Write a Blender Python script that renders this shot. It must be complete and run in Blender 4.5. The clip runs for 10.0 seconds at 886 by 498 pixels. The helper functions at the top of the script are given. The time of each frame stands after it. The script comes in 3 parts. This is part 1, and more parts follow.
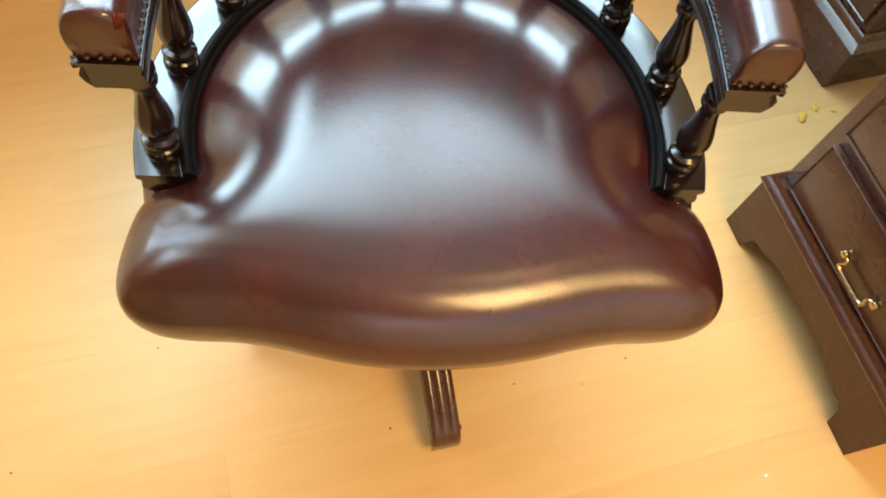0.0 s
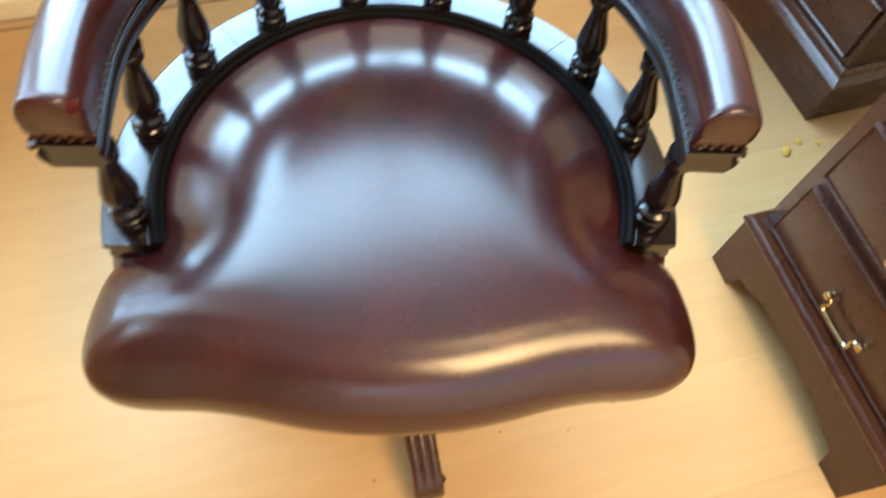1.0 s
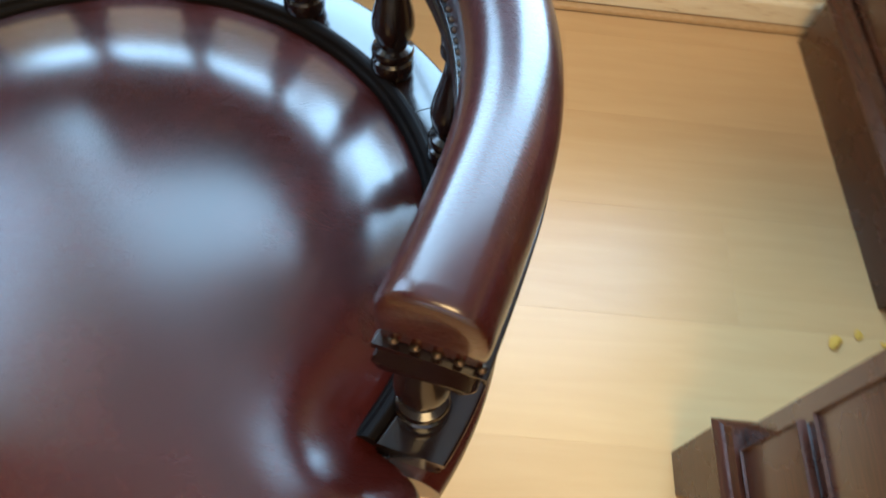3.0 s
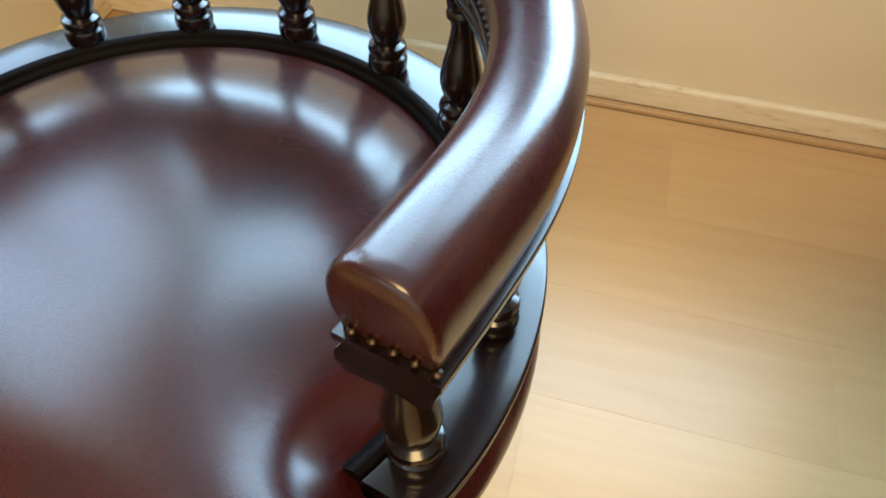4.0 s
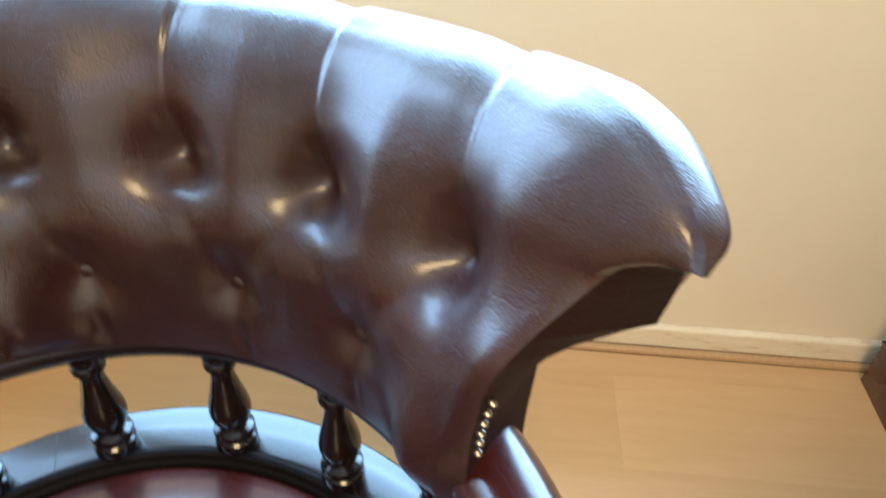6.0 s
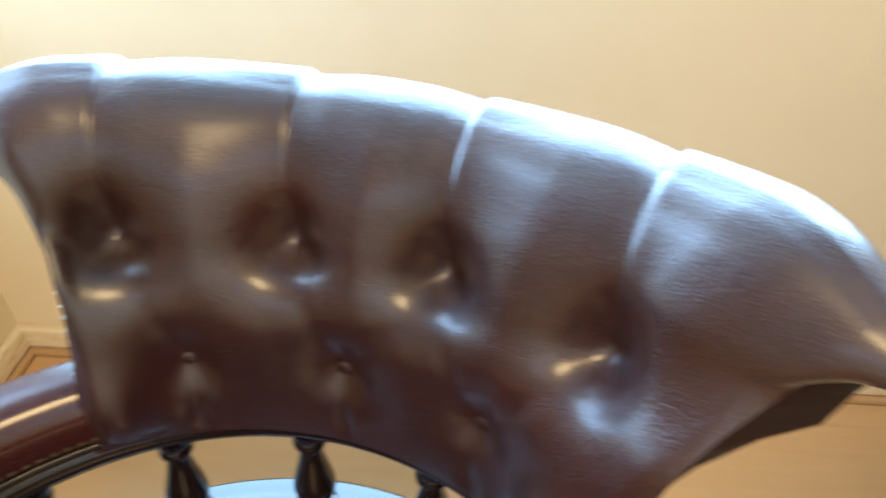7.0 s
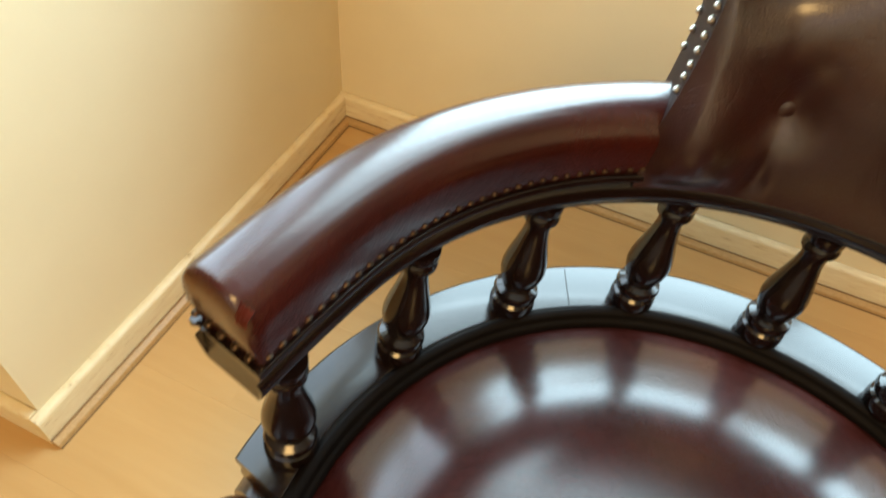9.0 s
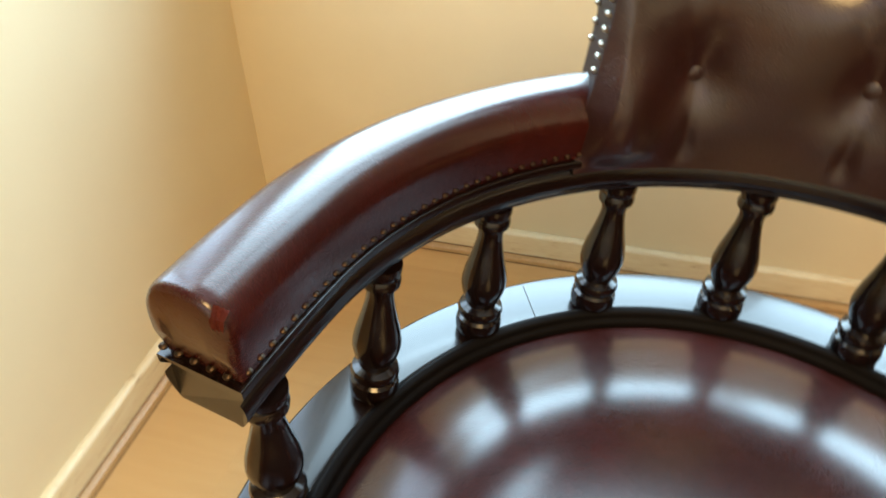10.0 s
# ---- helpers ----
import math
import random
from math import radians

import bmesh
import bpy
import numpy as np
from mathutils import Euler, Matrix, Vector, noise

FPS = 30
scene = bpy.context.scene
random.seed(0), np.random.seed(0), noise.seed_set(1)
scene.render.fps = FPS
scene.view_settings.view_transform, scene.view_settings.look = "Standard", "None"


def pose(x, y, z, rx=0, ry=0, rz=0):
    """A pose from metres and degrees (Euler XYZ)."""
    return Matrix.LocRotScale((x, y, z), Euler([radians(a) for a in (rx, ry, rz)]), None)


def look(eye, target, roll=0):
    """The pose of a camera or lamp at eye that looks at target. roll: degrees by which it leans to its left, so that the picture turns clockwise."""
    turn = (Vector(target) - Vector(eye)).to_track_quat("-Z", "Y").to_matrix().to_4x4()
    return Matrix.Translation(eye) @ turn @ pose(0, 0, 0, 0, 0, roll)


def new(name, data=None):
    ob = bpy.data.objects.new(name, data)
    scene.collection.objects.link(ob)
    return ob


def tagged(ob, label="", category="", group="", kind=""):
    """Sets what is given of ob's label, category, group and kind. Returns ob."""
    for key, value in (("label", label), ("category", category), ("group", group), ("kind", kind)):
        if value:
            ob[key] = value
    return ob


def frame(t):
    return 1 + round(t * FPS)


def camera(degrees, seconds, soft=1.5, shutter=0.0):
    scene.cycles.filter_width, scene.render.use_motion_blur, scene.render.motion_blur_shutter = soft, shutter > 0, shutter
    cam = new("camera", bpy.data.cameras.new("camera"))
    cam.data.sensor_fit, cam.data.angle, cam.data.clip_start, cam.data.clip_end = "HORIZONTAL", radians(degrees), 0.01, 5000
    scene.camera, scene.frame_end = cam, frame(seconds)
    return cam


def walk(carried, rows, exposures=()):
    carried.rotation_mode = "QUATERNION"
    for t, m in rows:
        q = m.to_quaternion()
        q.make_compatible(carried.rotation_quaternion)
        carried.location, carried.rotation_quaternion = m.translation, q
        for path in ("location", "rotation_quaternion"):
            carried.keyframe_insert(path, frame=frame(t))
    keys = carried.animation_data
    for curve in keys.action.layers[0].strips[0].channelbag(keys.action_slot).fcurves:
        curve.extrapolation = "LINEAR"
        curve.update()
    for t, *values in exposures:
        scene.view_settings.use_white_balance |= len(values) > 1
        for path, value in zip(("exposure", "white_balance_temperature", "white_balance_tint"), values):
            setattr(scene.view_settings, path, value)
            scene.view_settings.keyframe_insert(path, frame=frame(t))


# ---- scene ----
# ---- camera and its walk ----
cam = camera(65.10, 10.0, soft=1.7, shutter=0.7)


def shot(x, y, z, yaw, pitch, roll):
    """Yaw about the upright axis, then pitch from the horizon, then roll about the line of sight."""
    return pose(x, y, z, 90 + pitch, 0, yaw) @ pose(0, 0, 0, 0, 0, roll)


walk(cam, [
    (0.0, shot(-0.0562, -0.4969, 1.0798, -12.36, -63.42, 12.11)),
    (0.5, shot(-0.0573, -0.4669, 1.0818, -12.44, -64.50, 13.22)),
    (1.0, shot(-0.0191, -0.4592, 1.0996, -10.81, -61.79, 9.51)),
    (1.5, shot(0.0789, -0.4171, 1.0938, -9.95, -59.25, 8.19)),
    (2.0, shot(0.1832, -0.3448, 1.0579, -5.82, -60.64, 4.79)),
    (3.3, shot(0.3259, -0.2111, 0.8971, 17.27, -59.52, 6.76)),
    (3.5, shot(0.3499, -0.2231, 0.8949, 23.30, -53.88, 2.66)),
    (4.1, shot(0.3658, -0.2281, 0.8756, 28.37, -51.52, 1.23)),
    (4.5, shot(0.3592, -0.1931, 0.8855, 25.63, -52.34, 2.76)),
    (4.8, shot(0.3575, -0.1502, 0.9204, 25.13, -50.85, 4.02)),
    (5.0, shot(0.3495, -0.1268, 0.9360, 25.39, -49.88, 3.54)),
    (5.5, shot(0.3055, -0.0615, 0.9723, 24.96, -43.99, 0.65)),
    (5.7, shot(0.2714, -0.0542, 1.0002, 20.34, -42.98, 2.37)),
    (6.8, shot(0.1730, -0.0465, 1.0300, 16.57, -38.77, 0.57)),
    (7.0, shot(0.1461, -0.0477, 1.0421, 17.13, -39.47, 0.83)),
    (7.3, shot(0.0800, -0.0731, 1.0466, 20.35, -41.38, 2.38)),
    (7.5, shot(0.0387, -0.0873, 1.0318, 22.93, -42.24, 3.11)),
    (8.0, shot(-0.0281, -0.1278, 1.0089, 32.01, -45.31, 1.50)),
    (8.1, shot(-0.0347, -0.1278, 0.9937, 34.24, -45.57, 1.05)),
    (8.3, shot(-0.0512, -0.1554, 0.9975, 35.08, -46.92, 2.67)),
    (8.5, shot(-0.0635, -0.1658, 0.9789, 35.60, -48.15, 2.54)),
    (9.0, shot(-0.0792, -0.2063, 0.9321, 34.33, -49.14, 5.61)),
    (9.5, shot(-0.0818, -0.2386, 0.9081, 28.66, -42.91, 7.59)),
    (10.0, shot(-0.0651, -0.2527, 0.8854, 27.69, -39.99, -0.14)),
], exposures=[(0.0, 0.36, 6950, 10), (1.0, 0.35, 5800, 10), (2.0, 0.33, 5600, 10), (3.5, -0.15, 5750, 10), (4.5, -0.13, 6150, 10), (5.0, 0.02, 5950, 10), (5.5, 0.20, 5350, 10), (7.0, 0.11, 5450, 10), (7.5, 0.34, 5650, 10), (8.0, 0.25, 6050, 10), (8.5, -0.10, 7250, 10), (9.5, -0.18, 7150, 10), (10.0, -0.11, 6700, 10)])

# ---- plan: the walls stand turned against the chair ----
TURN = 13.87
ROOM = pose(0, 0, 0, 0, 0, TURN)
BACK_V, LEFT_U, END_V = 0.818, -0.751, 0.016
RIGHT_U, FRONT_V, FAR_U, HIGH = 2.8, -2.6, -2.8, 2.5
WIN_B = (-0.72, 1.15, 0.77, 2.32)      # back wall window: u0, u1, z0, z1
WIN_FILL = (-1.3, 1.5, 1.35, 2.35)      # made-up front wall window for fill light: u0, u1, z0, z1
WIN_L = (0.10, 0.76, 0.74, 1.75)       # left wall window: v0, v1, z0, z1

# ---- world, large lights ----
world = bpy.data.worlds.new("world")
scene.world = world
world.use_nodes = True
wn = world.node_tree.nodes
sky = wn.new("ShaderNodeTexSky")
sky.sky_type, sky.sun_disc = "NISHITA", False
sky.sun_elevation, sky.sun_rotation = radians(35), radians(200)
wn["Background"].inputs["Strength"].default_value = 0.12
world.node_tree.links.new(sky.outputs[0], wn["Background"].inputs["Color"])


def area_lamp(name, place, target, width, height, power, colour, spread=180):
    data = bpy.data.lights.new(name, "AREA")
    data.shape, data.size, data.size_y, data.energy, data.color = "RECTANGLE", width, height, power, colour
    data.spread = radians(spread)
    ob = new(name, data)
    ob.matrix_world = ROOM @ look(place, target)
    return ob


area_lamp("lower_sash_daylight", (0.215, BACK_V + 0.09, 1.14), (0.215, 0.3, 1.09), 1.84, 0.70, 62, (0.54, 0.81, 1.0), 138)
area_lamp("upper_sash_daylight", (0.215, BACK_V + 0.09, 1.89), (0.215, 0.3, 1.78), 1.84, 0.78, 46, (0.57, 0.825, 1.0), 142)
area_lamp("window_lamp", (LEFT_U - 0.09, 0.43, 1.24), (-0.3, 0.43, 1.10), 0.64, 0.97, 15, (0.56, 0.78, 1.0), 140)
# Added fill lamp in the front opening; no source is known there.
area_lamp("window_lamp", (0.1, FRONT_V - 0.09, 1.85), (0.1, 0, 1.70), 2.7, 0.92, 6, (1.0, 0.95, 0.90))
# Unseen warm lamp at the ceiling, behind the golden highlight on the seat.
area_lamp("warm_ceiling_lamp", (0.47, -1.38, 2.42), (0.35, -0.9, 0), 0.85, 0.85, 57, (1.0, 0.65, 0.27))


# ---- materials ----
def shader(name, rough=0.5, metal=0.0, coat=0.0, coat_rough=0.05):
    m = bpy.data.materials.new(name)
    m.use_nodes = True
    b = m.node_tree.nodes["Principled BSDF"]
    b.inputs["Roughness"].default_value, b.inputs["Metallic"].default_value = rough, metal
    b.inputs["Coat Weight"].default_value, b.inputs["Coat Roughness"].default_value = coat, coat_rough
    return m, m.node_tree.nodes, m.node_tree.links, b


def node(nodes, kind, **values):
    n = nodes.new("ShaderNode" + kind)
    for key, value in values.items():
        n.inputs[key.replace("_", " ")].default_value = value
    return n


def ramp(nodes, links, source, stops):
    r = nodes.new("ShaderNodeValToRGB")
    e = r.color_ramp.elements
    while len(e) < len(stops):
        e.new(0.5)
    for k, (at, colour) in zip(e, stops):
        k.position, k.color = at, (*colour, 1)
    links.new(source, r.inputs[0])
    return r.outputs[0]


def coords(nodes, links, scale=(1, 1, 1), turn=0.0, jitter=False):
    """Object coordinates, stretched; jitter shifts them from object to object."""
    c, m = nodes.new("ShaderNodeTexCoord"), nodes.new("ShaderNodeMapping")
    m.inputs["Scale"].default_value, m.inputs["Rotation"].default_value = scale, (0, 0, radians(turn))
    links.new(c.outputs["Object"], m.inputs["Vector"])
    if jitter:
        info, mul = nodes.new("ShaderNodeObjectInfo"), nodes.new("ShaderNodeMath")
        mul.operation, mul.inputs[1].default_value = "MULTIPLY", 37.0
        links.new(info.outputs["Random"], mul.inputs[0])
        links.new(mul.outputs[0], m.inputs["Location"])
    return m.outputs[0]


def bump(nodes, links, b, height, strength, distance, under=None):
    n = node(nodes, "Bump", Strength=strength, Distance=distance)
    links.new(height, n.inputs["Height"])
    if under is not None:
        links.new(under, n.inputs["Normal"])
    links.new(n.outputs[0], b.inputs["Normal"])
    return n.outputs[0]


def mix_range(nodes, links, source, low, high):
    n = node(nodes, "MapRange", To_Min=low, To_Max=high)
    links.new(source, n.inputs["Value"])
    return n.outputs[0]


def make_leather(name, dark, light, rough, coat=1.0, coat_rough=0.235, coat_ior=1.62, gloss=0.12):
    m, n, l, b = shader(name, rough, coat=coat, coat_rough=coat_rough)
    b.inputs["Coat IOR"].default_value = coat_ior
    b.inputs["Specular IOR Level"].default_value = gloss
    v = coords(n, l)
    blot = node(n, "TexNoise", Scale=9.0, Detail=4.0, Roughness=0.6)
    l.new(v, blot.inputs["Vector"])
    l.new(ramp(n, l, blot.outputs[0], [(0.3, dark), (0.7, light)]), b.inputs["Base Color"])
    l.new(mix_range(n, l, blot.outputs[0], rough - 0.05, rough + 0.08), b.inputs["Roughness"])
    grain = node(n, "TexVoronoi", Scale=760.0)
    l.new(v, grain.inputs["Vector"])
    crease = node(n, "TexNoise", Scale=70.0, Detail=6.0, Roughness=0.65, Distortion=1.2)
    l.new(v, crease.inputs["Vector"])
    soft = node(n, "TexNoise", Scale=16.0, Detail=2.0)
    l.new(v, soft.inputs["Vector"])
    vein = node(n, "TexNoise", Scale=11.0, Detail=3.0, Roughness=0.6, Distortion=0.8)
    l.new(v, vein.inputs["Vector"])
    thin = ramp(n, l, vein.outputs[0], [(0.490, (1, 1, 1)), (0.500, (0, 0, 0)), (0.510, (1, 1, 1))])
    where = node(n, "TexNoise", Scale=4.5, Detail=2.0)
    l.new(v, where.inputs["Vector"])
    lines = n.new("ShaderNodeMix")
    lines.data_type = "RGBA"
    l.new(ramp(n, l, where.outputs[0], [(0.50, (0, 0, 0)), (0.62, (1, 1, 1))]), lines.inputs["Factor"])
    lines.inputs["A"].default_value = (1, 1, 1, 1)
    l.new(thin, lines.inputs["B"])
    s = bump(n, l, b, lines.outputs["Result"], 0.35, 0.0006)
    s = bump(n, l, b, soft.outputs[0], 0.09, 0.006, s)
    s = bump(n, l, b, crease.outputs[0], 0.58, 0.0012, s)
    bump(n, l, b, grain.outputs["Distance"], 0.5, 0.0005, s)
    return m


def make_wood(name, dark, light, rough, scale, coat=0.4, jitter=False):
    m, n, l, b = shader(name, rough, coat=coat, coat_rough=0.06)
    v = coords(n, l, scale, jitter=jitter)
    grain = node(n, "TexNoise", Scale=6.0, Detail=8.0, Roughness=0.62, Distortion=0.6)
    l.new(v, grain.inputs["Vector"])
    l.new(ramp(n, l, grain.outputs[0], [(0.3, dark), (0.7, light)]), b.inputs["Base Color"])
    smear = node(n, "TexNoise", Scale=14.0, Detail=3.0)
    l.new(coords(n, l), smear.inputs["Vector"])
    l.new(mix_range(n, l, smear.outputs[0], rough - 0.05, rough + 0.1), b.inputs["Roughness"])
    bump(n, l, b, grain.outputs[0], 0.05, 0.0006)
    return m


def make_wall(name, dark, light):
    m, n, l, b = shader(name, 0.75)
    v = coords(n, l)
    patch = node(n, "TexNoise", Scale=2.2, Detail=5.0, Roughness=0.55)
    l.new(v, patch.inputs["Vector"])
    l.new(ramp(n, l, patch.outputs[0], [(0.3, dark), (0.65, light)]), b.inputs["Base Color"])
    roller = node(n, "TexNoise", Scale=260.0, Detail=3.0)
    l.new(v, roller.inputs["Vector"])
    wave = node(n, "TexNoise", Scale=12.0, Detail=3.0)
    l.new(v, wave.inputs["Vector"])
    s = bump(n, l, b, wave.outputs[0], 0.10, 0.004)
    bump(n, l, b, roller.outputs[0], 0.15, 0.0006, s)
    return m


def make_skirting(name):
    m, n, l, b = shader(name, 0.38)
    v = coords(n, l, (6, 6, 30))
    dirt = node(n, "TexNoise", Scale=3.0, Detail=7.0, Roughness=0.7)
    l.new(v, dirt.inputs["Vector"])
    l.new(ramp(n, l, dirt.outputs[0], [(0.26, (0.20, 0.13, 0.06)), (0.35, (0.60, 0.47, 0.28)), (0.42, (0.72, 0.60, 0.39)), (0.7, (0.80, 0.71, 0.50))]), b.inputs["Base Color"])
    bump(n, l, b, dirt.outputs[0], 0.15, 0.001)
    return m


def make_floor(name):
    m, n, l, b = shader(name, 0.33)
    b.inputs["Specular IOR Level"].default_value = 0.36
    v = coords(n, l, (1.0, 9, 9), jitter=True)
    grain = node(n, "TexNoise", Scale=5.0, Detail=6.0, Roughness=0.5, Distortion=0.5)
    l.new(v, grain.inputs["Vector"])
    tint = ramp(n, l, grain.outputs[0], [(0.25, (0.525, 0.318, 0.134)), (0.6, (0.556, 0.345, 0.152)), (0.8, (0.574, 0.362, 0.164))])
    info = n.new("ShaderNodeObjectInfo")
    tone = ramp(n, l, info.outputs["Random"], [(0.0, (0.93, 0.91, 0.88)), (1.0, (1.03, 1.03, 1.02))])
    mul = n.new("ShaderNodeMix")
    mul.data_type, mul.blend_type = "RGBA", "MULTIPLY"
    mul.inputs["Factor"].default_value = 1.0
    l.new(tint, mul.inputs["A"])
    l.new(tone, mul.inputs["B"])
    l.new(mul.outputs["Result"], b.inputs["Base Color"])
    scuff = node(n, "TexNoise", Scale=7.0, Detail=5.0)
    l.new(coords(n, l), scuff.inputs["Vector"])
    l.new(mix_range(n, l, scuff.outputs[0], 0.25, 0.33), b.inputs["Roughness"])
    bump(n, l, b, grain.outputs[0], 0.03, 0.0005)
    return m


def make_metal(name, colour, rough):
    m, n, l, b = shader(name, rough, metal=1.0)
    v = coords(n, l)
    tarnish = node(n, "TexNoise", Scale=160.0, Detail=4.0)
    l.new(v, tarnish.inputs["Vector"])
    l.new(ramp(n, l, tarnish.outputs[0], [(0.3, tuple(c * 0.55 for c in colour)), (0.65, colour)]), b.inputs["Base Color"])
    return m


LEATHER = make_leather("oxblood_leather", (0.021, 0.0024, 0.0015), (0.045, 0.0049, 0.0027), 0.5, coat_ior=1.60, gloss=0.06)
BACK_LEATHER = make_leather("oxblood_back_leather", (0.014, 0.0022, 0.0015), (0.030, 0.0042, 0.0027), 0.42, coat=0.6, coat_rough=0.25, gloss=0.50)
# Uncoated leather for the wing ends; their shade is put into the darker colour.
SHADED_DULL_LEATHER = make_leather("shaded_dull_oxblood_leather", (0.009, 0.0022, 0.0017), (0.018, 0.0036, 0.0026), 0.6, coat=0.0, gloss=0.20)
WORN = make_leather("worn_red_leather", (0.10, 0.014, 0.008), (0.16, 0.024, 0.012), 0.6, coat=0.3)
EBONY = make_wood("dark_polished_mahogany", (0.004, 0.0021, 0.0018), (0.010, 0.0045, 0.0035), 0.17, (4, 4, 30), coat=0.15)
BEAD = make_wood("near_black_bead", (0.002, 0.0015, 0.0014), (0.004, 0.0026, 0.0023), 0.6, (4, 4, 30), coat=0.0)
BEAD.node_tree.nodes["Principled BSDF"].inputs["Specular IOR Level"].default_value = 0.10
MAHOGANY = make_wood("mahogany_veneer", (0.028, 0.0075, 0.004), (0.066, 0.0185, 0.0085), 0.25, (3, 3, 40), coat=0.2)
BRASS = make_metal("antique_brass", (0.60, 0.47, 0.26), 0.24)
NAIL_METAL = make_metal("bronze_nail", (0.075, 0.052, 0.036), 0.42)
BRIGHT_NAIL = make_metal("worn_bright_nail", (0.46, 0.41, 0.34), 0.28)
IRON = make_metal("dark_caster_metal", (0.06, 0.05, 0.045), 0.4)
PAINT = make_wall("cream_wall_paint", (0.73, 0.62, 0.415), (0.79, 0.685, 0.475))
# Grey instead of white: the ceiling's weak light is put into its paint.
DIM_CEILING = make_wall("dimmed_ceiling_paint", (0.44, 0.42, 0.39), (0.50, 0.48, 0.45))
SKIRTING = make_skirting("cream_gloss_paint_worn")
WHITE_FRAME = make_wall("white_window_paint", (0.74, 0.74, 0.72), (0.80, 0.80, 0.78))
LAMINATE = make_floor("beech_laminate")
SCREED = make_wall("grey_underlay", (0.10, 0.07, 0.045), (0.14, 0.10, 0.06))
CRUMB = make_wall("ochre_crumb", (0.50, 0.27, 0.03), (0.64, 0.37, 0.05))
GRIT = make_wall("dark_grit", (0.08, 0.05, 0.03), (0.14, 0.09, 0.05))


# ---- mesh helpers ----
def link(name, bm, material, parent=None, label="", smooth=35):
    me = bpy.data.meshes.new(name)
    bmesh.ops.recalc_face_normals(bm, faces=bm.faces)
    bm.to_mesh(me)
    bm.free()
    me.materials.append(material)
    me.shade_smooth()
    me.set_sharp_from_angle(angle=radians(smooth))
    ob = new(name, me)
    ob.parent = parent
    if label:
        ob["label"] = label
    return ob


def part(name, bm, material, parent, label="", smooth=35):
    return link(name, bm, material, parent, label, smooth)


def shared(name, mesh, parent, m):
    """A further object on the same mesh."""
    ob = new(name, mesh)
    ob.parent = parent
    ob.matrix_basis = m
    return ob


def empty(name, m=None):
    ob = new(name)
    ob.empty_display_size = 0.1
    if m is not None:
        ob.matrix_world = m
    return ob


def grid(bm, rows, close_u=False, close_v=False):
    """Faces over a grid of points: rows of equal length."""
    vs = [[bm.verts.new(p) for p in row] for row in rows]
    nu, nv = len(vs), len(vs[0])
    for i in range(nu if close_u else nu - 1):
        for j in range(nv if close_v else nv - 1):
            bm.faces.new((vs[i][j], vs[(i + 1) % nu][j], vs[(i + 1) % nu][(j + 1) % nv], vs[i][(j + 1) % nv]))
    return vs


def box(bm, x0, x1, y0, y1, z0, z1, bevel=0.0):
    before = set(bm.edges)
    m = Matrix.Translation(((x0 + x1) / 2, (y0 + y1) / 2, (z0 + z1) / 2)) @ Matrix.Diagonal((x1 - x0, y1 - y0, z1 - z0, 1))
    bmesh.ops.create_cube(bm, size=1, matrix=m)
    if bevel:
        bmesh.ops.bevel(bm, geom=[e for e in bm.edges if e not in before], offset=bevel, segments=2, profile=0.5, affect="EDGES")
    return bm


def lathe(bm, profile, steps=24):
    """Profile of (radius, height) turned about the upright axis, closed at both ends."""
    rows = [[(r * math.cos(2 * math.pi * k / steps), r * math.sin(2 * math.pi * k / steps), z) for r, z in profile] for k in range(steps)]
    vs = grid(bm, rows, close_u=True)
    bm.faces.new([row[0] for row in vs])
    bm.faces.new([row[-1] for row in vs])
    return bm


def rounded(points, radius, steps=4):
    """A closed outline with its corners rounded."""
    out = []
    n = len(points)
    for i in range(n):
        a, b, c = Vector(points[i - 1]), Vector(points[i]), Vector(points[(i + 1) % n])
        r = radius[i] if isinstance(radius, (list, tuple)) else radius
        r = min(r, (a - b).length * 0.49, (c - b).length * 0.49)
        p, q = b + (a - b).normalized() * r, b + (c - b).normalized() * r
        if r < 1e-5:
            out.append(tuple(b))
            continue
        for k in range(steps + 1):
            t = k / steps
            out.append(tuple(p * (1 - t) ** 2 + b * 2 * t * (1 - t) + q * t * t))
    return out


def ring_sweep(bm, profile, centre_y, first, last, steps, end_y=None):
    """A closed profile of (radius, z) carried round an upright axis at (0, centre_y); the angle runs from the back, positive to +x.
    With end_y both ends are cut along that line."""
    rows = []
    for k in range(steps + 1):
        row = []
        for r, z in profile:
            a0, a1 = first, last
            if end_y is not None:
                cut = end_y(z) if callable(end_y) else end_y
                a1 = math.degrees(math.acos(max(-1, min(1, (cut - centre_y) / r))))
                a0 = -a1 if first < 0 else first
            a = radians(a0 + (a1 - a0) * k / steps)
            row.append((r * math.sin(a), centre_y + r * math.cos(a), z))
        rows.append(row)
    vs = grid(bm, rows, close_v=True)
    bm.faces.new(vs[0])
    bm.faces.new(list(reversed(vs[-1])))
    return bm


def arm_point(r, share, end_y, taper=0.002):
    """Along an arm rail: a half circle at the back, straight on at the sides; share runs from -1 to 1. The outer edge draws in by the taper towards the front."""
    turn = 0.28 * math.pi / 2
    length = turn + 0.079
    d = abs(share) * length
    side = 1 if share >= 0 else -1
    r -= taper * smoothstep(0.266, 0.306, r) * smoothstep(0.52, 1.0, abs(share))
    if d <= turn:
        a = d / 0.28
        return side * r * math.sin(a), AY + r * math.cos(a)
    q = (d - turn) / (length - turn)
    return side * (r - 0.0035 * q * q), AY + (end_y - AY) * q


